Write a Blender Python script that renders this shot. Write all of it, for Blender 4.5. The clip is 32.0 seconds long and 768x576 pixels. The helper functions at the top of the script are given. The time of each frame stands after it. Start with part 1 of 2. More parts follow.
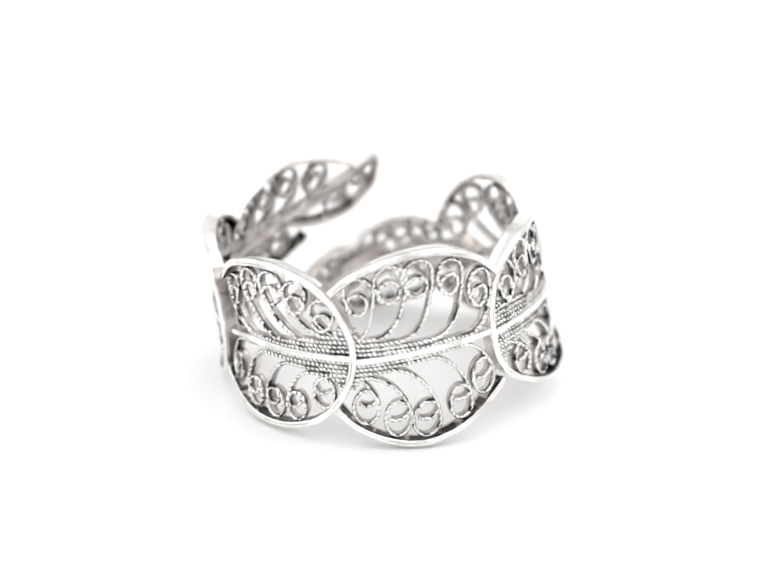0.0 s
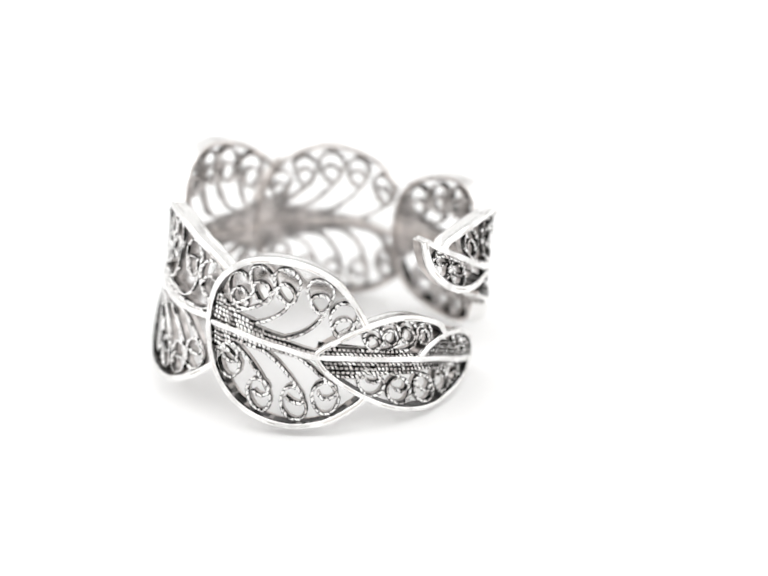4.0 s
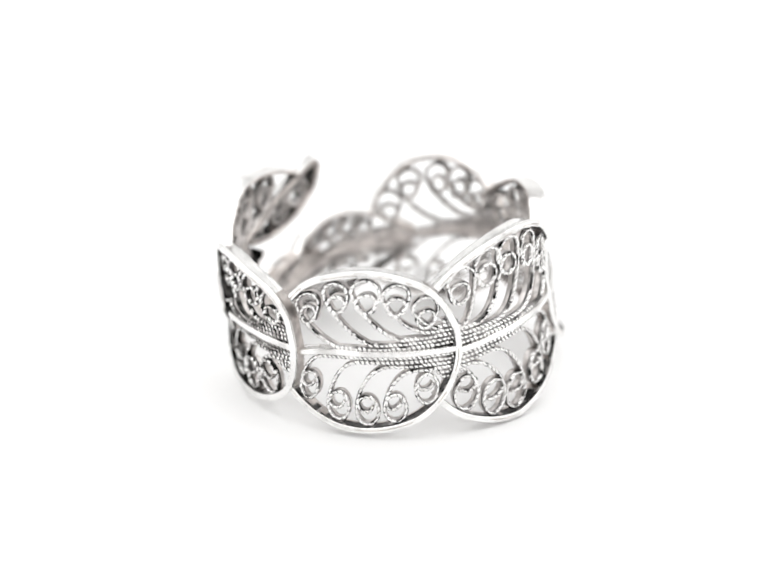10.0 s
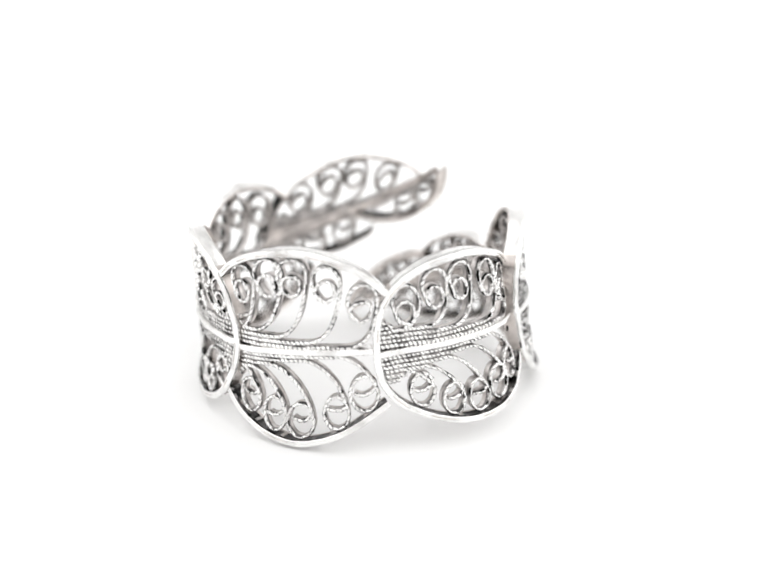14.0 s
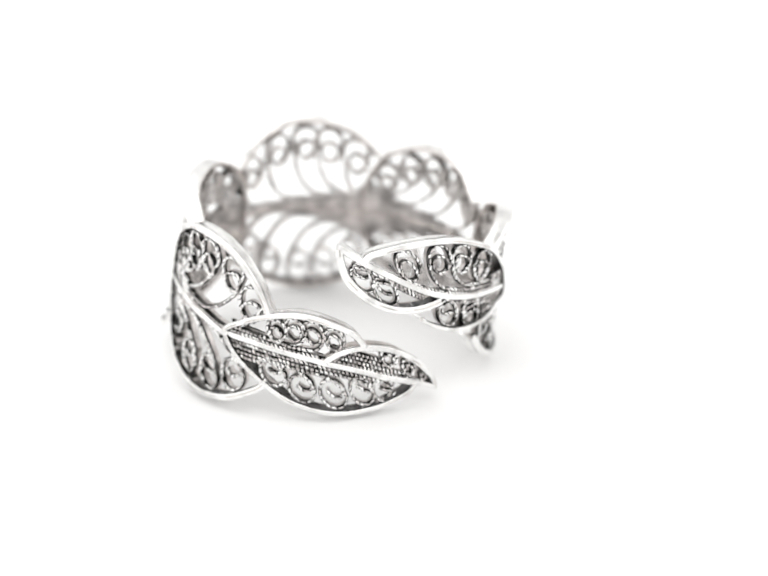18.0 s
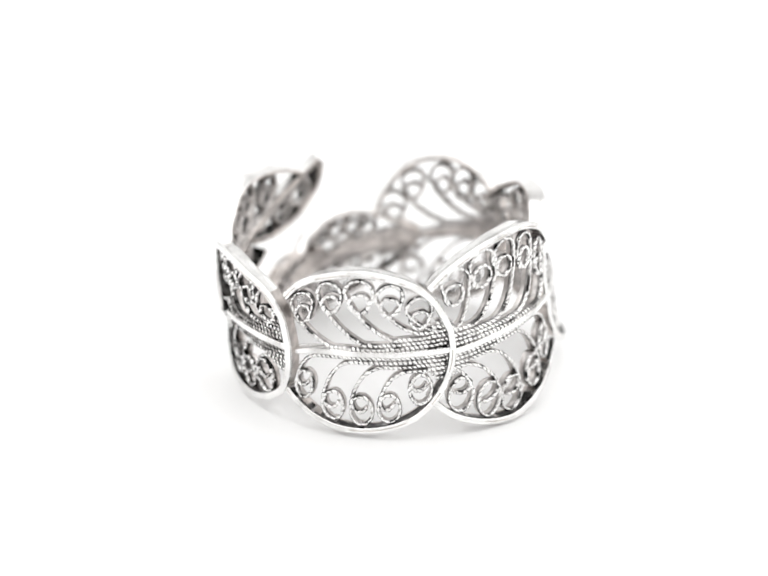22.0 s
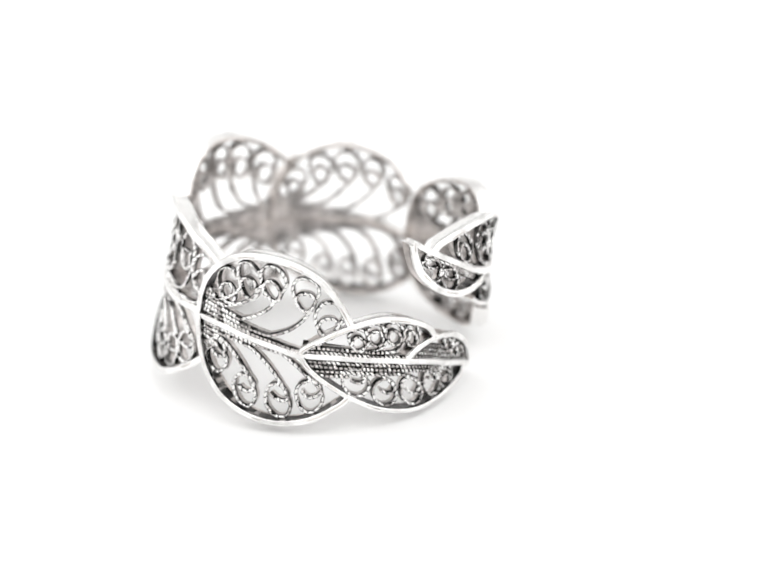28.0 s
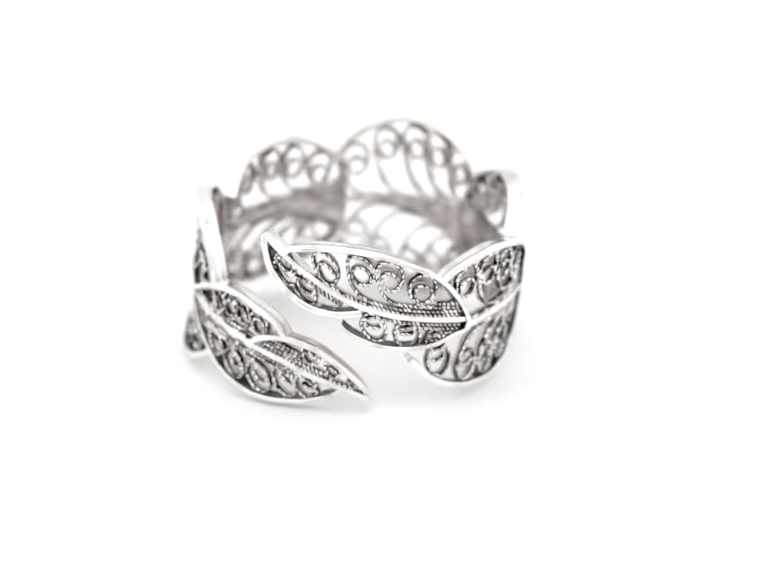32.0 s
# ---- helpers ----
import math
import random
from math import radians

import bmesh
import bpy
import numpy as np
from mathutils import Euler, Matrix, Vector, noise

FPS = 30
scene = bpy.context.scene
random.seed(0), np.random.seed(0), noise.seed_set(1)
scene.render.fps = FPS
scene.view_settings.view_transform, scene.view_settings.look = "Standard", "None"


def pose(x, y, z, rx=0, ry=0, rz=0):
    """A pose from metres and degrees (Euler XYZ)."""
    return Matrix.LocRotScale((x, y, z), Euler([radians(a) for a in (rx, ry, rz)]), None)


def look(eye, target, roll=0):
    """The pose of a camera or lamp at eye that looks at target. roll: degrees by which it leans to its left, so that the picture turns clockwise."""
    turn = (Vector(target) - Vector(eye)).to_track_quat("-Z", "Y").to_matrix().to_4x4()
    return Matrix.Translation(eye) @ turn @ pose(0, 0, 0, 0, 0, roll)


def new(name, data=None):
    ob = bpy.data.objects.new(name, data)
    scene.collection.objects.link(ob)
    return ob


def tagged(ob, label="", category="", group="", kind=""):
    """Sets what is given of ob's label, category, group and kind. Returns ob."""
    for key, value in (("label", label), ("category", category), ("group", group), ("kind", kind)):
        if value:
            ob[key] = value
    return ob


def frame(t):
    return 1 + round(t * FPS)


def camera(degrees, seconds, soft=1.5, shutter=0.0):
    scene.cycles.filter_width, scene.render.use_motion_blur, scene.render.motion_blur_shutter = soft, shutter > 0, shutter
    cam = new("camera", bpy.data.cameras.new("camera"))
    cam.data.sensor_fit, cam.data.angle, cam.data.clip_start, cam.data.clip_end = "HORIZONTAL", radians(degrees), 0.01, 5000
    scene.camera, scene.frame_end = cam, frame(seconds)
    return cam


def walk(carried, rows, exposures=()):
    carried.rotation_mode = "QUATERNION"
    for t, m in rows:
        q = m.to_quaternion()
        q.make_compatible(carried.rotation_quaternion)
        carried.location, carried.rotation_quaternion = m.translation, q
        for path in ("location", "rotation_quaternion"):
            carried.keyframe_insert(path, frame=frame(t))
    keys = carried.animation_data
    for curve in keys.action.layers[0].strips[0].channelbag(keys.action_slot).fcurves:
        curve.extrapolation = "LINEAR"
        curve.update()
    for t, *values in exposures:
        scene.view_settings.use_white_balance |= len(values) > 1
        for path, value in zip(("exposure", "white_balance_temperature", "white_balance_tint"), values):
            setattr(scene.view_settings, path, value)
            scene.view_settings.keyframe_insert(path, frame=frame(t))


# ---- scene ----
MM = 0.001
TABLE = -1.70      # from the ring's datum down to the table, mm

# ---- camera: it stands still, looking down on the table ----
cam = camera(18.0, 32.0, soft=1.9)
EYE = Vector((-0.0009, -0.13301, 0.06528 + TABLE * MM))
YAW, PITCH = radians(1.042), radians(23.828)
AIM = Vector((math.sin(YAW) * math.cos(PITCH), math.cos(YAW) * math.cos(PITCH), -math.sin(PITCH)))
walk(cam, [(0.0, look(EYE, EYE + AIM * 0.13, -0.072)), (32.0, look(EYE, EYE + AIM * 0.13, -0.072))])
cam.data.dof.use_dof = True
cam.data.dof.focus_distance = 0.1368
cam.data.dof.aperture_fstop = 26.0

# ---- light: a white light tent with soft boxes ----
world = bpy.data.worlds.new("world")
scene.world = world
world.use_nodes = True
bg = world.node_tree.nodes["Background"]
bg.inputs[1].default_value = 1.08
dome, split, tone = (world.node_tree.nodes.new(k) for k in ("ShaderNodeTexCoord", "ShaderNodeSeparateXYZ", "ShaderNodeValToRGB"))
tone.color_ramp.elements[0].position, tone.color_ramp.elements[0].color = 0.0, (0.80, 0.79, 0.78, 1)
tone.color_ramp.elements[1].position, tone.color_ramp.elements[1].color = 0.55, (1.12, 1.115, 1.11, 1)
world.node_tree.links.new(dome.outputs["Generated"], split.inputs[0])
world.node_tree.links.new(split.outputs["Z"], tone.inputs["Fac"])
world.node_tree.links.new(tone.outputs["Color"], bg.inputs[0])


def soft_box(name, eye, target, size, watts, colour=(1, 1, 1)):
    data = bpy.data.lights.new(name, "AREA")
    data.shape, data.size, data.size_y = "RECTANGLE", size[0], size[1]
    data.energy, data.color = watts, colour
    ob = new(name, data)
    ob.matrix_world = look(eye, target)
    return ob


soft_box("soft_box_top", (0.0, 0.02, 0.42), (0, 0, 0), (0.5, 0.5), 0.45)
soft_box("soft_box_left", (-0.40, -0.05, 0.20), (0, 0, 0.005), (0.3, 0.3), 0.15)
soft_box("soft_box_right", (0.40, -0.05, 0.20), (0, 0, 0.005), (0.3, 0.3), 0.15)


# ---- materials ----
def material(name):
    m = bpy.data.materials.new(name)
    m.use_nodes = True
    return m, m.node_tree.nodes, m.node_tree.links, m.node_tree.nodes["Principled BSDF"]


def silver(name, light, dark, rough, scale, patina, bump):
    """Silver with a patina in blotches and fine scratches."""
    m, n, l, b = material(name)
    co = n.new("ShaderNodeTexCoord")
    blot = n.new("ShaderNodeTexNoise")
    blot.inputs["Scale"].default_value, blot.inputs["Detail"].default_value = scale, 5
    ramp = n.new("ShaderNodeValToRGB")
    ramp.color_ramp.elements[0].position, ramp.color_ramp.elements[0].color = patina - 0.12, (*dark, 1)
    ramp.color_ramp.elements[1].position, ramp.color_ramp.elements[1].color = patina + 0.12, (*light, 1)
    fine = n.new("ShaderNodeTexNoise")
    fine.inputs["Scale"].default_value, fine.inputs["Detail"].default_value = scale * 9, 3
    rr = n.new("ShaderNodeMapRange")
    rr.inputs[3].default_value, rr.inputs[4].default_value = rough * 0.7, rough * 1.4
    bp = n.new("ShaderNodeBump")
    bp.inputs["Strength"].default_value, bp.inputs["Distance"].default_value = bump, 0.00003
    l.new(co.outputs["Object"], blot.inputs["Vector"])
    l.new(co.outputs["Object"], fine.inputs["Vector"])
    l.new(blot.outputs["Fac"], ramp.inputs["Fac"])
    l.new(ramp.outputs["Color"], b.inputs["Base Color"])
    l.new(fine.outputs["Fac"], rr.inputs[0])
    l.new(rr.outputs[0], b.inputs["Roughness"])
    l.new(fine.outputs["Fac"], bp.inputs["Height"])
    l.new(bp.outputs["Normal"], b.inputs["Normal"])
    b.inputs["Metallic"].default_value = 1.0
    return m


POLISHED = silver("polished_silver", (0.92, 0.915, 0.905), (0.62, 0.61, 0.60), 0.18, 650, 0.40, 0.45)
WIRE = silver("wire_silver", (0.97, 0.965, 0.955), (0.74, 0.73, 0.72), 0.15, 1400, 0.44, 0.25)
# two dark tones: patina, and the shade of recesses and gaps
OXIDE_SHADE = silver("oxidised_shade_silver", (0.54, 0.52, 0.51), (0.11, 0.106, 0.103), 0.34, 1300, 0.52, 0.5)
BLACKENED_SHADE = silver("blackened_shade_silver", (0.16, 0.154, 0.15), (0.012, 0.0116, 0.0112), 0.33, 1500, 0.56, 0.6)
TARNISH = silver("tarnished_silver", (0.76, 0.705, 0.67), (0.42, 0.388, 0.37), 0.30, 900, 0.5, 0.4)
DULL = silver("dull_silver", (0.78, 0.745, 0.725), (0.40, 0.38, 0.37), 0.32, 1200, 0.5, 0.4)


def paper():
    m, n, l, b = material("white_paper")
    co = n.new("ShaderNodeTexCoord")
    a = n.new("ShaderNodeTexNoise")
    a.inputs["Scale"].default_value, a.inputs["Detail"].default_value = 9, 4
    ramp = n.new("ShaderNodeValToRGB")
    ramp.color_ramp.elements[0].color = (0.915, 0.914, 0.912, 1)
    ramp.color_ramp.elements[1].color = (0.93, 0.93, 0.929, 1)
    g = n.new("ShaderNodeTexNoise")
    g.inputs["Scale"].default_value, g.inputs["Detail"].default_value = 2500, 2
    bp = n.new("ShaderNodeBump")
    bp.inputs["Strength"].default_value, bp.inputs["Distance"].default_value = 0.1, 0.00002
    for t in (a, g):
        l.new(co.outputs["Object"], t.inputs["Vector"])
    l.new(a.outputs["Fac"], ramp.inputs["Fac"])
    l.new(ramp.outputs["Color"], b.inputs["Base Color"])
    l.new(g.outputs["Fac"], bp.inputs["Height"])
    l.new(bp.outputs["Normal"], b.inputs["Normal"])
    b.inputs["Roughness"].default_value = 0.75
    b.inputs["Specular IOR Level"].default_value = 0.25
    return m


PAPER = paper()


# ---- the setting: one white sweep that rises behind the table ----
def white_sweep():
    prof = [(-0.6, 0.0), (0.42, 0.0)]
    for k in range(1, 13):
        a = k / 12 * math.pi / 2
        prof.append((0.42 + 0.16 * math.sin(a), 0.16 - 0.16 * math.cos(a)))
    prof.append((0.58, 0.7))
    w, th = 0.7, 0.004
    verts, faces = [], []
    for i, (y, z) in enumerate(prof):
        y0, z0 = prof[max(i - 1, 0)]
        y1, z1 = prof[min(i + 1, len(prof) - 1)]
        d = Vector((y1 - y0, z1 - z0)).normalized()
        ny, nz = d.y * th, -d.x * th
        verts += [(-w, y, z), (w, y, z), (w, y + ny, z + nz), (-w, y + ny, z + nz)]
    for i in range(len(prof) - 1):
        a, b = i * 4, i * 4 + 4
        for j in range(4):
            k = (j + 1) % 4
            faces.append((a + j, a + k, b + k, b + j))
    e = (len(prof) - 1) * 4
    faces += [(3, 2, 1, 0), (e, e + 1, e + 2, e + 3)]
    me = bpy.data.meshes.new("backdrop")
    me.from_pydata(verts, [], faces)
    me.materials.append(PAPER)
    ob = new("backdrop", me)
    return tagged(ob, "seamless white paper sweep under and behind the ring", "backdrop", kind="structure")


white_sweep()

# ---- the ring ----
ROUND = 9.6      # mean radius, mm
LEAN = 0.1146    # the whole ring leans to one side


class Shell:
    """The rolled sheet on which a leaf lies: its radius goes evenly through the given angles; tilt: its lean inwards."""

    def __init__(self, *knots, tilt=0.0):
        self.tilt = tilt
        self.th = [k[0] for k in knots]
        self.r = [k[1] for k in knots]

    def radius(self, th):
        return np.interp(th, self.th, self.r)

    def place(self, th, z, out=0.0):
        """Points in metres from angles, heights in mm and mm over the sheet."""
        th, z = np.asarray(th, float), np.asarray(z, float)
        a = np.radians(th)
        r = self.radius(th) - LEAN * (z - 6.52) * np.cos(a - radians(12.4)) - self.tilt * (z - 7.4) + out
        return np.stack([r * np.cos(a), r * np.sin(a), z + TABLE], -1) * MM


def resample(p, step):
    p = np.asarray(p, float)
    d = np.r_[0, np.cumsum(np.linalg.norm(np.diff(p, axis=0), axis=1))]
    n = max(int(d[-1] / step), 4)
    s = np.linspace(0, d[-1], n + 1)
    return np.stack([np.interp(s, d, p[:, k]) for k in range(p.shape[1])], 1), s


def frames(p):
    """Along, across and outward at each point of a path in metres."""
    t = np.gradient(p, axis=0)
    t /= np.linalg.norm(t, axis=1)[:, None] + 1e-12
    o = p * np.array([1, 1, 0])
    o /= np.linalg.norm(o, axis=1)[:, None]
    b = np.cross(t, o)
    b /= np.linalg.norm(b, axis=1)[:, None] + 1e-12
    o = np.cross(b, t)
    return t, b, o


def tube(name, rings, mats, choose=None):
    """A closed skin through rings of points."""
    n, k = rings.shape[:2]
    i, j = np.meshgrid(np.arange(n - 1), np.arange(k), indexing="ij")
    a, b = i * k + j, i * k + (j + 1) % k
    quads = np.stack([a, b, b + k, a + k], -1).reshape(-1, 4)
    faces = [tuple(q) for q in quads.tolist()] + [tuple(range(k - 1, -1, -1)), tuple(range((n - 1) * k, n * k))]
    me = bpy.data.meshes.new(name)
    me.from_pydata(rings.reshape(-1, 3).tolist(), [], faces)
    me.polygons.foreach_set("use_smooth", [True] * (len(faces) - 2) + [False, False])
    for m in mats:
        me.materials.append(m)
    if choose is not None:
        idx = (np.tile(np.asarray(choose), n - 1) if np.ndim(choose) == 1 else np.ravel(choose)).tolist() + [0, 0]
        me.polygons.foreach_set("material_index", idx)
    me.update()
    return me


def rounded(w, lo, hi, bev):
    """Cross-section of a strip, w wide, from lo to hi over the sheet, with rounded edges."""
    h, pts = w / 2, []
    for cx, cy, a0 in ((h - bev, hi - bev, 0), (-h + bev, hi - bev, 90), (-h + bev, lo + bev, 180), (h - bev, lo + bev, 270)):
        for a in (0, 30, 60, 90):
            pts.append((cx + bev * math.cos(radians(a0 + a)), cy + bev * math.sin(radians(a0 + a))))
    return pts


def lipped(w, lo, hi, bev, inside):
    """Cross-section of a rim: a rounded lip with a fine groove on a thinner wall."""
    h, pts = w / 2, []
    step, t = hi - 0.27, w / 2 - 0.085
    for cx, cy, a0 in ((h - bev, hi - bev, 0), (-h + bev, hi - bev, 90)):
        for a in (0, 30, 60, 90):
            pts.append((cx + bev * math.cos(radians(a0 + a)), cy + bev * math.sin(radians(a0 + a))))
        if a0 == 0:
            pts += [(inside * 0.035 + x, hi - y) for x, y in ((0.035, 0.0), (0.0, 0.03), (-0.035, 0.0))]
    mid = lo + 0.22
    pts += [(-h, step + 0.05), (-h + 0.04, step), (-t, step - 0.05), (-t, mid), (-t, lo + 0.06), (-t + 0.06, lo)]
    pts += [(t - 0.06, lo), (t, lo + 0.06), (t, mid), (t, step - 0.05), (h - 0.04, step), (h, step + 0.05)]
    return pts


def strip(name, shell, path, width, lo, hi, bev, parent, inside=0, label="", step=0.07, taper=0.0, main=None, lip=False, shape=None, crease=None, wall_dark=0.22):
    """A flat strip on edge along a path of (angle, height). inside: the side of its path that is darkened for oxide and
    shade.
    """
    deg = 180 / (math.pi * ROUND)
    q = np.asarray(path, float) / np.array([deg, 1])
    q, s = resample(q, step)
    q = q * np.array([deg, 1])
    p = shell.place(q[:, 0], q[:, 1])
    t, b, o = frames(p)
    sec = lipped(width, lo, hi, bev, inside) if lip else rounded(width, lo, hi, bev)
    wob = np.array([noise.noise((v * 0.9, len(name) * 3.1, inside * 5.0)) for v in s])
    k = np.ones(len(s))
    if taper:
        k = np.clip((s[-1] - s) / taper + 0.6, 0, 1)
    if shape:
        k = np.interp(s / s[-1], [0, 1], shape)
    rings = np.stack([p + (b * ((x * k) * (1 + 0.10 * wob) + inside * 0.09)[:, None] + o * (y + 0.05 * wob)[:, None]) * MM for x, y in sec], 1)
    after = sec[1:] + sec[:1]
    mid = [((x0 + x1) / 2, (y0 + y1) / 2) for (x0, y0), (x1, y1) in zip(sec, after)]
    choose = np.zeros((len(s) - 1, len(sec)), int)
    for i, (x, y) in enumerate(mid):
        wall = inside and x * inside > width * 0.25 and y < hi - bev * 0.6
        if y < lo + ((0.20 if wall_dark < 0.4 else 0.08) if lip and wall else 0.05 if lip else bev):
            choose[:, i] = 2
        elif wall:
            # near-black for patina and painted shade, with bright and half-bright specks of solder
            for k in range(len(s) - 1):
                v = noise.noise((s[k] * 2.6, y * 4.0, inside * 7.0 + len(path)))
                choose[k, i] = 1 if v < wall_dark else 3 if v < wall_dark + 0.2 or y > hi - 0.25 else 2
        elif crease is not None and abs(x) > width * 0.25 and y < hi - 0.2:
            # a second tone on the wall's other side, within crease[1] degrees of crease[0]
            choose[np.abs(q[:-1, 0] - crease[0]) < crease[1], i] = crease[2]
        elif lip and y > hi - 0.02 and abs(x - inside * 0.035) < 0.03:
            extent = np.array([noise.noise((v * 0.7, 3.3, inside * 2.0 + len(path))) for v in s[:-1]])
            choose[extent > 0.14, i] = 2
    ob = new(name, tube(name, rings, (main or POLISHED, BLACKENED_SHADE, TARNISH, OXIDE_SHADE), choose))
    ob.parent = parent
    return tagged(ob, label)


def twisted_wire(shell, path, parent, lift, thick=0.10, deep=0.38, dark=1, packed=0.0, patina_shade=0.0):
    """Two strands twisted together along a path of (angle, height); over its packed length the wire is fuller."""
    deg = 180 / (math.pi * ROUND)
    q = np.asarray(path, float) / np.array([deg, 1])
    q, s = resample(q, 0.045)
    q = q * np.array([deg, 1])
    p = shell.place(q[:, 0], q[:, 1], lift)
    t, b, o = frames(p)
    rings, shade = [], []
    jitter = np.array([noise.noise((v * 1.1, thick * 90, path[0][0])) for v in s])
    patch = np.array([noise.noise((v * 1.7, path[0][1], path[0][0] * 2)) for v in s])
    tight = np.clip((packed - s) / 0.5 + 0.5, 0, 1)
    lay = np.cumsum(np.gradient(s) / (0.36 - 0.09 * tight)) * math.pi + 0.9 * jitter + random.random() * 6
    full = thick * (1 + 0.10 * patch) + 0.022 * tight
    skew = random.choice((0.5, 1.0))
    for k in range(12):
        a = k / 12 * 2 * math.pi
        bead = np.abs(np.cos(lay + a * skew))
        dip = 0.28 + 0.12 * tight
        r = full * (1.02 - dip + dip * bead ** 0.7)
        rings.append(p + (b * (r * math.cos(a))[:, None] + o * (r * math.sin(a))[:, None]) * MM)
        # dips, flanks and inward faces coloured dark: patina plus the shade between strands
        pit = (bead < 0.26 + 0.18 * tight + 0.17 * patina_shade) | (math.sin(a + 0.26) < -0.3) | ((abs(math.cos(a + 0.26)) > 0.6) & (patch > 0.16 - 0.2 * patina_shade))
        shade.append(np.where(pit, np.where(patch > 0.24 + (tight if patina_shade < 0.5 else 0), 3, dark), np.where((patch + 0.2 * tight > 0.3 - 0.25 * patina_shade) & (patina_shade > 0), 2, 0))[:-1])
    me = tube("filigree_wire", np.stack(rings, 1), (WIRE, OXIDE_SHADE, DULL, BLACKENED_SHADE), np.stack(shade, 1))
    # the flat band under the twist, set on edge: patina and shade above, haze-pale below
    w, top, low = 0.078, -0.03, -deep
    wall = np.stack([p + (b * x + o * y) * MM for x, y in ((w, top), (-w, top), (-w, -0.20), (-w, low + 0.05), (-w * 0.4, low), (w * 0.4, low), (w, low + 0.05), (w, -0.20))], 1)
    me2 = tube("filigree_wire", wall[::2] if len(wall) > 9 else wall, (WIRE, OXIDE_SHADE, DULL, BLACKENED_SHADE), (dark, dark, 2, 2, 2, 2, 2, dark))
    bm = bmesh.new()
    bm.from_mesh(me)
    bm.from_mesh(me2)
    bm.to_mesh(me)
    bm.free()
    bpy.data.meshes.remove(me2)
    ob = new("filigree_wire", me)
    ob.parent = parent
    return ob


def bezier(a, ta, b, tb, n=14):
    a, ta, b, tb = (np.asarray(v, float) for v in (a, ta, b, tb))
    s = np.linspace(0, 1, n)[:, None]
    return (1 - s) ** 3 * a + 3 * (1 - s) ** 2 * s * (a + ta) + 3 * (1 - s) * s * s * (b - tb) + s ** 3 * b


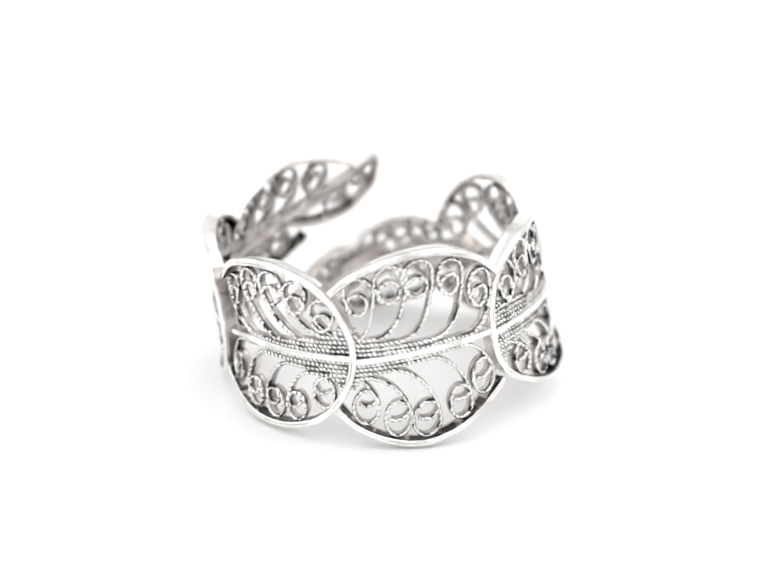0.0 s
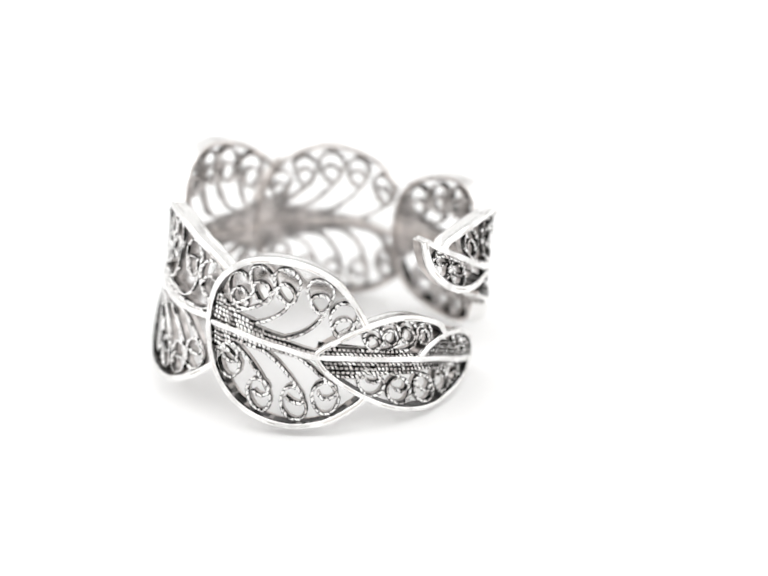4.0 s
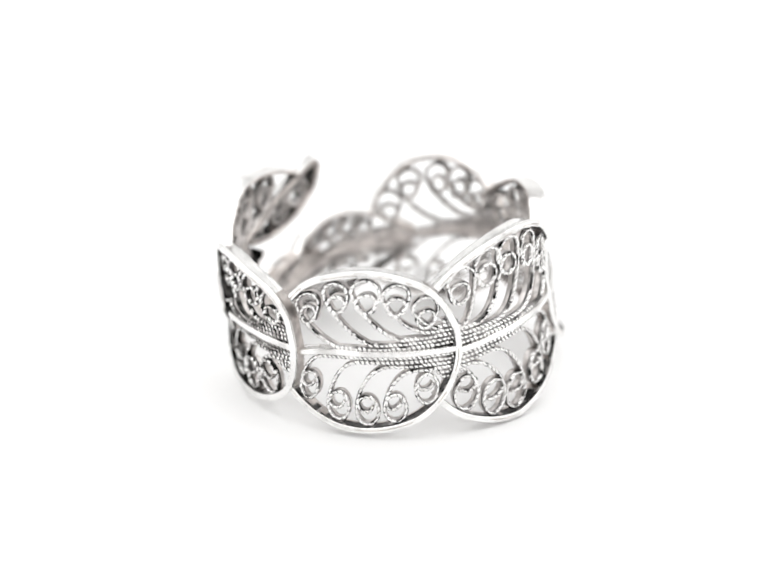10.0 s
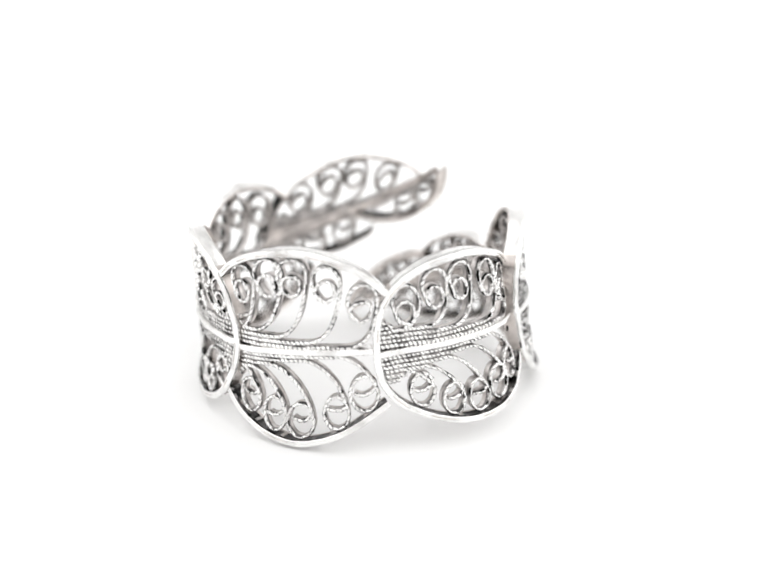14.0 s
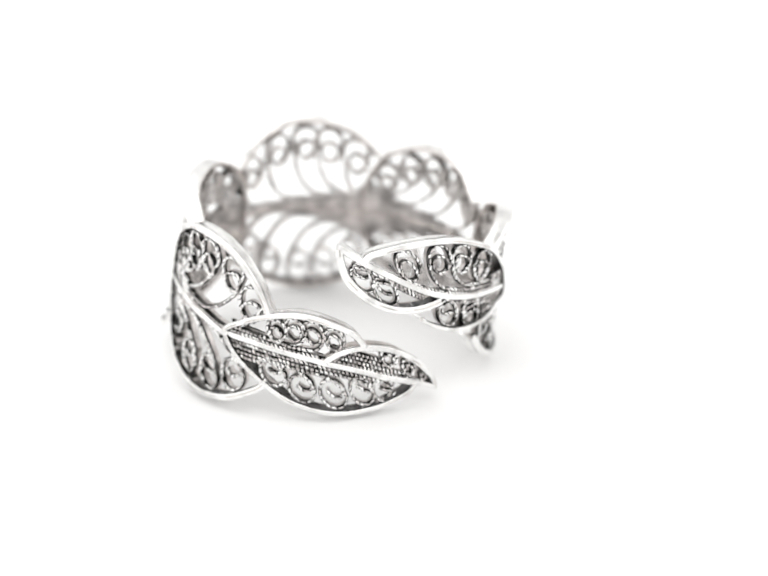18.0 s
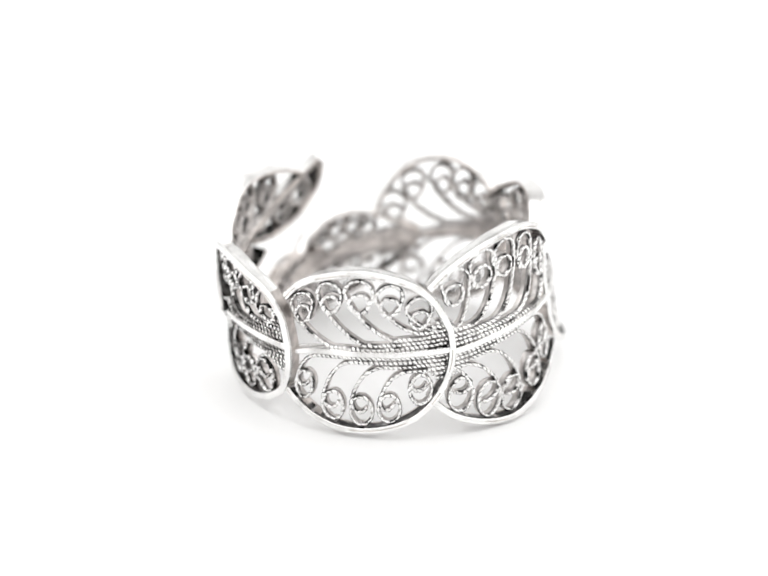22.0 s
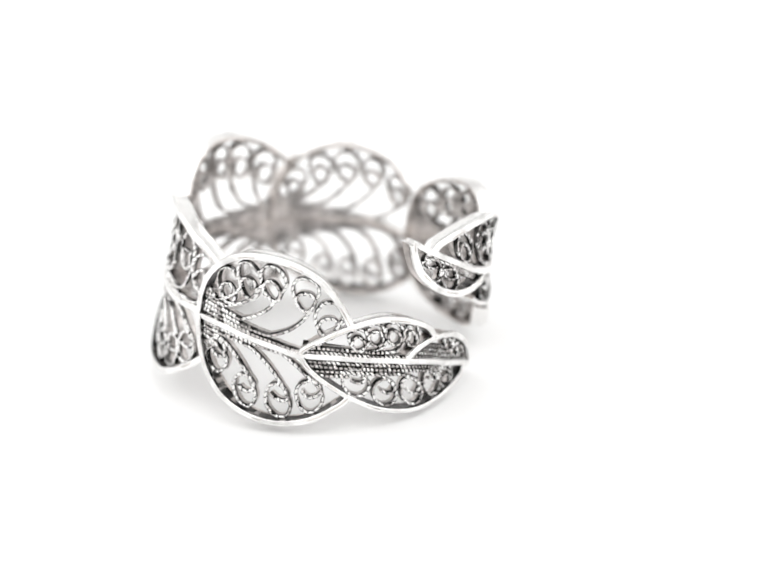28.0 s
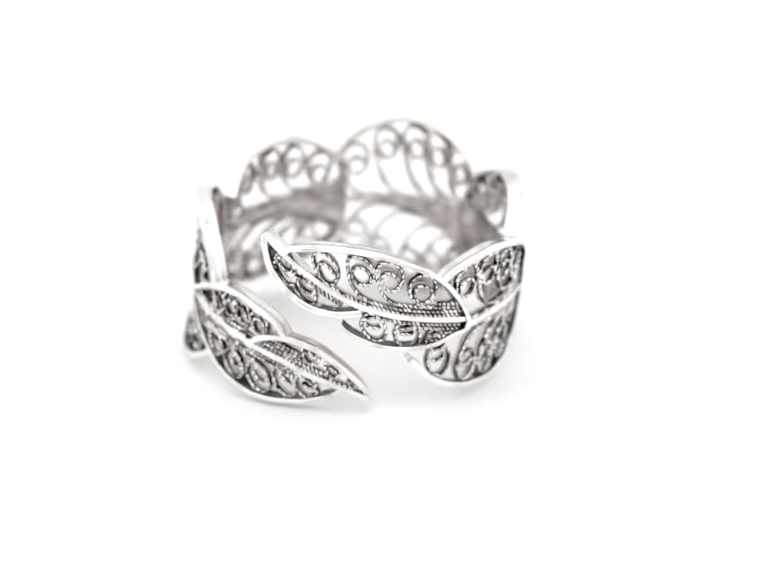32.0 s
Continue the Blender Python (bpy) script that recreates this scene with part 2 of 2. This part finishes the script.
def scrolls(shell, parent, base, way, side, rim, rib, at, rho, arch, rows_gap=0.27, start=0.1, thick=0.112, clear=None, drop=0.80, deep=0.52, dark=1, extra=2, fill=0.44, bar=1.0, lift=-0.16, most=4, patina_shade=0.0, tall=1.36, part_gap=0.20, sweep=0.0, hook=0.35):
    """One half of a leaf: twisted wires that run packed along the rib from the base, part from it one by one and end in scrolls
    along the rim. base: angle; way: +1 or -1 round the ring; side: +1 over the rib, -1 under it; at: the scrolls' angles."""
    deg = 180 / (math.pi * ROUND)
    xs = np.sort((np.array(at) - base) * way / deg)
    count = len(xs)

    def high(x):
        th = base + way * x * deg
        return abs(rim(th) - rib(th))

    def inside(y):
        """Where a packed row at height y can begin without crossing the rim."""
        x = start
        while high(x) < y + 0.30 and x < start + 3:
            x += 0.05
        return x

    gone = 0.0
    for i, x in enumerate(xs):
        h = high(x)
        row = min(count - 1 - i, most - 1)
        y0 = (0.21 if side > 0 else 0.33) + rows_gap * row
        r = min(rho * random.uniform(0.94, 1.04) * (1.0 if arch else 1.02 - 0.4 * (tall - 1)), (0.36 if arch else fill * 1.12 / tall) * max(h - 0.5, 0.4))
        slope = (high(x + 0.3) - high(x - 0.3)) / 0.6
        gap = clear if clear is not None else (0.60 if arch else 0.36)
        yc = h - gap - r * math.sqrt(1 + min(slope * slope, 1.2)) * (1.0 if arch else tall * 0.97)
        yc = max(yc, y0 + 0.1 + r * (1.0 if arch else 0.6 * tall))
        end = np.array([x + r, yc])
        depart = max(x - (0.30 if arch else 0.55) - ((0.22 if arch else 0.28) + 0.5 * sweep) * (yc - y0), 0.25)
        depart = min(depart, x + r - 0.25)
        begin = min(max(inside(y0), gone), max(depart - 0.15, start))
        gone = depart if count - 1 - i >= most else 0.0
        sway, lop, twist = random.uniform(-0.25, 0.25), random.uniform(0.93, 1.07), random.uniform(0, 6)
        pts = [np.stack([np.linspace(begin, max(depart - 0.05, begin + 0.05), 14), np.full(14, y0)], 1)]
        reach = max(end[0] - depart, 0.3)
        rise = yc - y0
        pts.append(bezier((depart, y0), (reach * (0.75 if arch else 0.58) * (1 - 0.5 * sweep), 0.3 * rise * sweep), end,
                          (0.05 + 0.2 * reach * sweep, rise * (0.55 if arch else 0.45) * (1 - 0.4 * sweep))))
        if arch:
            a = np.linspace(0.15, 3.3 * math.pi, 64)
            k = np.clip((a - 0.95 * math.pi) / (0.6 * math.pi), 0, 1)
            k = k * k * (3 - 2 * k)
            rad = r * (1 - 0.32 * k)
            pts.append(np.stack([x + rad * np.cos(a) - 0.06 * r * k, yc - drop * r * k + 1.06 * rad * np.sin(a)], 1))
        else:
            a = np.linspace(0.15, 1.8 * math.pi, 40)
            pts.append(np.stack([x + r * np.cos(a), yc + tall * r * np.sin(a)], 1))
            bend = np.clip(hook + random.uniform(-0.25, 0.25), 0, 1)
            tip = np.array([0.1 - 0.9 * bar, random.uniform(-0.3, 0.16)]) * (1 - bend) + np.array([-0.5, -0.42 * tall]) * bend
            lean = np.array([-0.5, random.uniform(-0.45, 0.35)]) * (1 - bend) + np.array([-0.25, -0.75 * tall]) * bend
            pts.append(bezier((x + 0.80 * r, yc - 0.58 * tall * r), (0.05 * r, (0.6 + 0.7 * bend) * r), tip * r + (x, yc), lean * r, 16))
        p = np.concatenate(pts)
        if side > 0:
            p[:, 1] += part_gap * np.clip(1 - p[:, 0] / 4.0, 0, 1)
        # bent by hand: each scroll is a little oval and uneven
        near = np.clip(1 - np.hypot(p[:, 0] - x, p[:, 1] - yc) / (2.2 * r), 0, 1)
        u = np.linspace(0, 1, len(p))
        p[:, 0] += near * (sway * 0.35 * (p[:, 1] - yc) + (lop - 1) * (p[:, 0] - x)) + 0.035 * near * np.sin(23 * u + twist)
        p[:, 1] += near * 0.035 * np.cos(19 * u + 2 * twist)
        th = base + way * p[:, 0] * deg
        z = np.array([rib(v) for v in th]) + side * p[:, 1]
        twisted_wire(shell, np.stack([th, z], 1), parent, lift + random.uniform(-0.03, 0.03), thick, deep, dark, depart - begin, patina_shade)

    # short ends of wire that fill the packed fan at the base
    for j in range(extra):
        y0 = (0.21 if side > 0 else 0.33) + rows_gap * (min(count, most) + j)
        b0 = inside(y0)
        if b0 > start + 1.5:
            break
        x = np.linspace(b0, b0 + max(xs[0] * 0.55, 0.5) * (0.9 - 0.35 * j), 6)
        th = base + way * x * deg
        twisted_wire(shell, np.stack([th, np.array([rib(v) for v in th]) + side * y0 + (part_gap * np.clip(1 - x / 4.0, 0, 1) if side > 0 else 0)], 1), parent, lift, thick + 0.015, deep, dark, 9, patina_shade)


RIM = dict(width=0.41, lo=-0.82, hi=0.22, bev=0.10, lip=True)
SLIM = dict(width=0.36, lo=-0.86, hi=0.22, bev=0.10, lip=True, wall_dark=0.5)
DARK = dict(thick=0.110, deep=0.50, dark=3, bar=0.85, patina_shade=0.4)     # the wires of the leaves next to the ends, with more patina and painted shade
FINE = dict(thick=0.105, deep=0.52, dark=3, fill=0.52, bar=0.85, lift=-0.04, most=3, extra=1, patina_shade=1.0, tall=1.12, part_gap=0.08)     # the thin, deep wires of the end leaves


def gap_shade(leaf, shell, base, way, rib, length=4.0, wide=2.4, main=None):
    """An added thin plate at a leaf's base, dark as the shade between its packed wires."""
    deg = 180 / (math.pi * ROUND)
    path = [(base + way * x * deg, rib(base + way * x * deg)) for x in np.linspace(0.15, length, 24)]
    strip("backing_plate", shell, path, wide, -0.56, -0.44, 0.05, leaf, label="added dark plate with a tarnished back, for the shade between the packed wires", main=main or BLACKENED_SHADE, shape=(1.0, 0.22))


def smooth(*knots):
    """A soft curve through a few knots of (angle, height)."""
    k = np.array(knots, float)
    k = np.vstack([2 * k[0] - k[1], k, 2 * k[-1] - k[-2]])
    out = []
    for i in range(1, len(k) - 2):
        s = np.linspace(0, 1, 12, endpoint=i == len(k) - 3)[:, None]
        a, b, c, d = k[i - 1], k[i], k[i + 1], k[i + 2]
        out.append(0.5 * (2 * b + (c - a) * s + (2 * a - 5 * b + 4 * c - d) * s * s + (3 * b - a - 3 * c + d) * s ** 3))
    return [tuple(v) for v in np.concatenate(out)]


def along(path):
    """Height along a path as a function of the angle."""
    p = sorted(path)
    t, z = [v[0] for v in p], [v[1] for v in p]
    return lambda th: float(np.interp(th, t, z))


def blade(ring, shell, label, way, top, bottom, rib, upper, lower, rho, extent=8, crease_tone=2, rim=None, fan=4.0, wide=2.4, wire=None, plate=None):
    """A leaf from its base at the first knot of its edges: a rim on edge, a midrib, an added shade plate and scrolls of
    twisted wire. upper and
    lower: the angles of the scrolls over and under the rib."""
    base = top[0][0]
    top, bottom, rib = smooth(*top), smooth(*bottom), smooth(*rib)
    leaf = strip("leaf", shell, top[::-1] + bottom[1:], parent=ring, inside=-way, label=label, crease=(base, extent, crease_tone), **(rim or RIM))
    fill(leaf, shell, base, way, top, bottom, rib, upper, lower, rho, fan, wide, wire, plate)
    return leaf


def fill(leaf, shell, base, way, top, bottom, rib, upper, lower, rho, fan=4.0, wide=2.4, wire=None, plate=None):
    strip("midrib", shell, rib, 0.37, -0.70, 0.14, 0.09, leaf, label="polished silver midrib of the leaf", taper=0.8 if plate else 0)
    mid = along(rib)
    gap_shade(leaf, shell, base, way, mid, fan, wide, plate)
    up, low = (wire or ({}, {}))
    scrolls(shell, leaf, base, way, 1, along(top), mid, upper, rho[0], True, **up)
    scrolls(shell, leaf, base, way, -1, along(bottom), mid, lower, rho[1], False, **low)


def leaflet(ring, shell, edge, mid, base, way, side, at, rho, wire, plate=None, width=0.36):
    """A small pointed leaf beside an end leaf, closed by the end leaf's midrib."""
    path = smooth(*edge)
    ob = strip("leaflet", shell, path, parent=ring, inside=1, label="small pointed silver leaflet beside the end leaf", taper=1.2 if side > 0 else 0, crease=(105, 90, 2), **dict(SLIM, width=width, wall_dark=0.5 if side > 0 else 0.25))
    scrolls(shell, ob, base, way, side, along(path), mid, at, rho, side > 0, **wire)
    if plate:
        gap_shade(ob, shell, base, way, lambda th: mid(th) + 0.5 * side, 3.2, 1.2, plate)
    return ob


def build_ring():
    ring = new("finger_ring")
    tagged(ring, "open silver filigree ring of overlapping leaves, standing on white paper", "ring")
    name = "rounded silver leaf with a polished rim and twisted-wire scrolls"

    # the leaf opposite the opening: both of its ends lie under its neighbours
    sh = Shell((-112, 9.58), (-94, 9.72), (-78, 9.78), (-61, 9.7), (-45, 9.5), tilt=0.04)
    top = smooth((-109, 11.1), (-103, 12.07), (-95.7, 12.82), (-89.1, 13.25), (-82.7, 13.51), (-76.4, 13.61), (-70.2, 13.51), (-63.9, 13.2), (-57.5, 12.73), (-51.7, 12.08), (-46, 11.25))
    bottom = smooth((-108.5, 4.2), (-101.6, 3.14), (-95.8, 2.62), (-89.5, 2.26), (-82.7, 2.05), (-76.3, 2.06), (-70.2, 2.3), (-64.1, 2.7), (-58, 3.27), (-51.8, 4.0), (-46, 4.72))
    rib = smooth((-100, 7.05), (-92.7, 7.24), (-85.9, 7.45), (-74.5, 7.72), (-64, 7.86), (-51.5, 7.9))
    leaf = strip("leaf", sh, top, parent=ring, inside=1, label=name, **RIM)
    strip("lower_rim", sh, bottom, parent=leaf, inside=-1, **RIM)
    fill(leaf, sh, -102.5, 1, top, bottom, rib, (-99.2, -88.6, -79.3, -67.4, -54.8), (-96.4, -85.6, -75.8, -63.6, -54.2), (0.84, 0.86), wire=({}, dict(sweep=0.25)))

    # towards one end of the ring
    sh = Shell((-165, 9.58), (-130, 9.7), (-99, 9.75), tilt=0.06)
    blade(ring, sh, name, -1,
          [(-100.1, 7.55), (-100.9, 8.4), (-102.6, 9.1), (-105.7, 10.1), (-110.2, 10.97), (-115.5, 11.55), (-122, 11.93), (-129, 12.15), (-136, 12.07), (-142.5, 11.8), (-148.5, 11.4), (-154, 10.75), (-158.5, 9.9)],
          [(-100.1, 7.55), (-100.5, 6.5), (-102.3, 5.4), (-105.6, 4.35), (-109.5, 3.57), (-114.5, 2.95), (-121, 2.5), (-127.7, 2.24), (-135, 2.15), (-142.5, 2.3), (-150, 2.75), (-155.5, 3.3), (-160, 3.9)],
          [(-157, 6.5), (-145, 6.95), (-131, 7.1), (-115, 7.18), (-101, 7.25)],
          (-152.6, -142, -131.8, -121.7, -111.8), (-153, -141.7, -131.4, -121.7, -111), (0.78, 0.74), 12.5, wire=(dict(sweep=0.7), dict(hook=0.8)))
    sh = Shell((140, 9.83), (165, 10.0), (204, 9.97))
    blade(ring, sh, name, -1,
          [(204, 6.82), (203.4, 7.72), (202.3, 8.72), (199.5, 9.62), (194.7, 10.32), (188, 10.77), (181, 11.12), (173, 11.27), (164.5, 11.02), (157.9, 10.57), (153.5, 9.97)],
          [(204, 6.82), (203.2, 5.42), (200.8, 4.27), (196.4, 3.37), (189.8, 2.74), (182, 2.42), (174, 2.42), (166, 2.57), (158, 3.02), (151.3, 3.72), (147, 4.57), (143.5, 5.22)],
          [(165.5, 6.67), (172, 6.77), (184, 6.87), (203, 6.82)],
          (164.7, 174.7, 184.5, 194), (155.4, 168, 178.5, 189), (0.76, 0.84), 7, wire=(DARK, dict(DARK, hook=0.7)))
    # towards the other end
    sh = Shell((-52, 9.52), (-38, 9.56), (-20, 9.74), (-6, 9.86), (2, 9.82), (8, 9.6), (14, 9.3), tilt=0.08)
    blade(ring, sh, name, 1,
          [(-50.7, 7.99), (-50.4, 9.01), (-49.0, 10.13), (-46.7, 10.87), (-43.5, 11.49), (-38.3, 12.03), (-30.2, 12.54), (-21.0, 12.7), (-12.4, 12.65), (-3.8, 12.33), (4.2, 11.78), (10.3, 11.17), (14.8, 10.54)],
          [(-50.7, 7.99), (-50.2, 7.07), (-48.9, 6.15), (-46.0, 5.31), (-41.8, 4.64), (-36.8, 4.14), (-30.6, 3.65), (-24.0, 3.29), (-16.8, 3.09), (-9.2, 3.13), (-2.0, 3.45), (5.1, 4.09), (10.7, 4.78), (13.0, 5.08)],
          [(-50.0, 7.59), (-41.3, 7.76), (-31.3, 7.82), (-20.7, 7.85), (-7.6, 7.84), (9.0, 7.77)],
          (-39.2, -27.5, -16.8, -3.3, 6.6), (-34.3, -23.4, -13.8, -4.6, 3), (0.84, 0.78), 7, wire=({}, dict(sweep=0.4)))
    sh = Shell((7, 9.83), (25, 9.93), (45, 9.92), (70, 9.65))
    blade(ring, sh, name, 1,
          [(9.6, 7.8), (10.4, 8.9), (12.7, 10), (17.1, 10.97), (23.2, 11.7), (30.2, 12.12), (38, 12.2), (45.2, 12.02), (51, 11.65), (56.5, 11.05), (61.3, 10.1), (65, 9), (67.6, 8)],
          [(9.9, 7.8), (10.5, 6.9), (11.5, 6.0), (14.1, 4.88), (18.9, 3.85), (24.6, 3.1), (31.5, 2.58), (40, 2.3), (48.8, 2.4), (55, 2.72), (59.7, 3.12), (63.2, 3.45), (66.2, 3.9)],
          [(10.8, 7.7), (22, 7.56), (31.5, 7.25), (40, 6.95), (46, 6.65), (51, 6.42)],
          (22.3, 31, 40, 51.5, 59.5), (18.5, 30.2, 42, 52.5), (0.80, 0.82), 7, wire=(dict(dark=3, patina_shade=0.15, sweep=0.7), dict(dark=3, patina_shade=0.15, sweep=0.45, hook=0.7)))

    end = "pointed silver end leaf with a polished rim and twisted-wire scrolls"
    # the low pointed end
    sh = Shell((48, 9.8), (70, 9.7), (88, 9.6), (100, 9.35), (116, 9.3), (131, 9.05))
    rib = [(49.8, 6.49), (60.9, 6.31), (70.8, 6.03), (80, 5.72), (89.2, 5.3), (98.4, 4.76), (108.2, 4.09), (115.7, 3.62), (122.6, 3.11), (131.2, 2.42)]
    blade(ring, sh, end, 1,
          [(49, 6.6), (50.4, 6.95), (55, 7.38), (62.1, 7.92), (69.8, 8.27), (76.9, 8.4), (83.9, 8.22), (90.6, 7.78), (96.4, 7.2), (99.1, 6.65), (100.3, 6.3)],
          [(49, 6.6), (50.2, 6.1), (52.2, 5.61), (56, 4.97), (61.6, 4.22), (67.7, 3.53), (74.4, 2.9), (81, 2.5), (87.4, 2.26), (95.3, 2.15), (104.2, 2.26), (111.6, 2.55), (116.7, 2.81), (120.4, 3.2)],
          rib, (69.4, 75.8, 82.2, 89.5), (68, 78.2, 88.8, 99, 107.2), (0.58, 0.78), 8, rim=dict(SLIM, shape=(1.0, 0.85)), fan=7.5, wide=1.5, plate=BLACKENED_SHADE,
          wire=(dict(FINE, clear=0.36, drop=0.5, rows_gap=0.26, start=0.5, most=2, extra=0), dict(FINE, rows_gap=0.26, start=0.5, bar=0.5, patina_shade=0.7)))
    leaflet(ring, sh, [(86, 5.66), (90.4, 6.1), (97.2, 6.3), (105, 6.18), (112, 5.77), (119, 4.98), (125.3, 3.97), (129, 3.25), (131.3, 2.55)],
            along(smooth(*rib)), 87, 1, 1, (109, 117, 124), 0.60, dict(FINE, clear=0.34, drop=0.5, rows_gap=0.26, start=0.3), BLACKENED_SHADE)

    # the high pointed end
    sh = Shell((88, 9.2), (101, 9.35), (126, 9.7), (145, 9.85), (155, 10.0), (165, 10.27))
    rib = [(91.2, 12.45), (96.6, 11.8), (102, 11.25), (108.8, 10.57), (116.1, 9.8), (123.2, 9.12), (131.4, 8.55), (140, 8.07), (149.5, 7.7), (157, 7.45), (164, 7.28)]
    blade(ring, sh, end, -1,
          [(164.5, 7.1), (163.7, 7.65), (160.3, 8.78), (155.7, 9.86), (150, 10.73), (143, 11.4), (134.6, 12.05), (126.8, 12.35), (119.3, 12.42), (111.5, 12.35), (104.5, 12.1), (101.5, 11.92), (99.6, 11.62)],
          [(164.5, 7.1), (163.2, 6.55), (159.5, 6.36), (154, 6.0), (147.4, 5.88), (139.9, 5.98), (133, 6.25), (127, 6.7), (122, 7.2), (120, 7.55)],
          rib[::-1], (115.5, 127.2, 136.8, 147.8), (131.4, 143, 152.8), (0.78, 0.74), 10, 1, rim=dict(SLIM, shape=(1.1, 0.68)), fan=8.0, wide=1.4, plate=BLACKENED_SHADE,
          wire=(dict(FINE, clear=0.42, drop=0.55, rows_gap=0.26, start=0.5), dict(FINE, rows_gap=0.25, start=0.5)))
    leaflet(ring, sh, [(127.6, 8.38), (125, 8.3), (119.2, 8.18), (112.8, 8.28), (106.7, 8.6), (101.2, 9.14), (96.8, 9.8), (93.3, 10.55), (91.3, 11.5), (90.7, 12.3)],
            along(smooth(*rib)), 124, -1, -1, (99.5, 107.5), 0.74, dict(FINE, rows_gap=0.17, start=0.5, bar=0.7, extra=0, most=2), width=0.46)
    return ring


RING = build_ring()

# ---- the turn of the ring on its turning table ----
TURN_1 = [(0, -0), (0.5, -8.1), (1, -17), (1.5, -24.8), (2, -33.7), (2.5, -42), (2.85, -46.1), (3, -58), (3.1, -68.6), (3.2, -82.6),
          (3.3, -91.6), (3.4, -106), (3.5, -117), (3.6, -128), (3.7, -134.3), (3.8, -137.8), (4, -141.7), (4.5, -150.3),
          (6.5, -183.6), (7, -192.4), (7.5, -201.2), (8, -209.9), (8.5, -218.1), (8.7, -221.1), (8.8, -227.8), (8.9, -236.1),
          (9, -251), (9.1, -259.4), (9.2, -273.9), (9.3, -281.9), (9.4, -297.5), (9.5, -307), (9.6, -321.6)]
TURN_2 = [(9.7, -323.5), (10, -328.8), (10.5, -336.8), (11, -345.5), (11.5, -353.2), (12, -361.8), (12.5, -369.8), (13, -378.4), (13.5,
          -386.8), (14, -395.5), (14.5, -403.7), (14.7, -407.5), (14.8, -413.1), (14.9, -423.9), (15, -438.5), (15.1,
          -447.5), (15.2, -463), (15.3, -471.5), (15.4, -486.6), (15.5, -495.4), (15.6, -498.6), (17.5, -530.3), (18,
          -539.6), (18.5, -547.7), (19, -556.3), (19.5, -564.1), (20, -573.1), (20.5, -581.3), (20.55, -582), (20.7, -592.5),
          (20.8, -604.8), (20.9, -616.4), (21, -630.3), (21.1, -639.1), (21.2, -650.6), (21.3, -662.7)]
TURN_3 = [(21.4, -675.7), (21.5, -682.6), (22, -690.8), (22.5, -698.9), (23, -707.4), (23.5, -715.6), (24, -724.4), (24.5, -732.5),
          (26.6, -767.8), (26.7, -779.3), (26.8, -793.3), (26.9, -801.8), (27, -816.6), (27.1, -824.6), (27.2, -840), (27.3,
          -847.9), (27.4, -854.8), (27.5, -858.2), (28, -867.2), (28.5, -875.7), (29, -884.4), (29.5, -892.6), (30, -901.6),
          (30.5, -909.9), (31, -918.5), (31.5, -927), (32, -935.9)]
OFF = Vector((1.403, -1.664)) * MM     # the ring's centre beside the table's axis
REST = -0.06 * MM     # the ring settles on its lowest rim


def motions():
    keys = TURN_1 + TURN_2 + TURN_3
    rows = []
    for k in range(321):
        t = k / 10
        a = float(np.interp(t, [v[0] for v in keys], [v[1] for v in keys]))
        c, s = math.cos(radians(a)), math.sin(radians(a))
        rows.append((t, pose(OFF.x * c - OFF.y * s, OFF.x * s + OFF.y * c, REST, 0, 0, a)))
    walk(RING, rows)


motions()
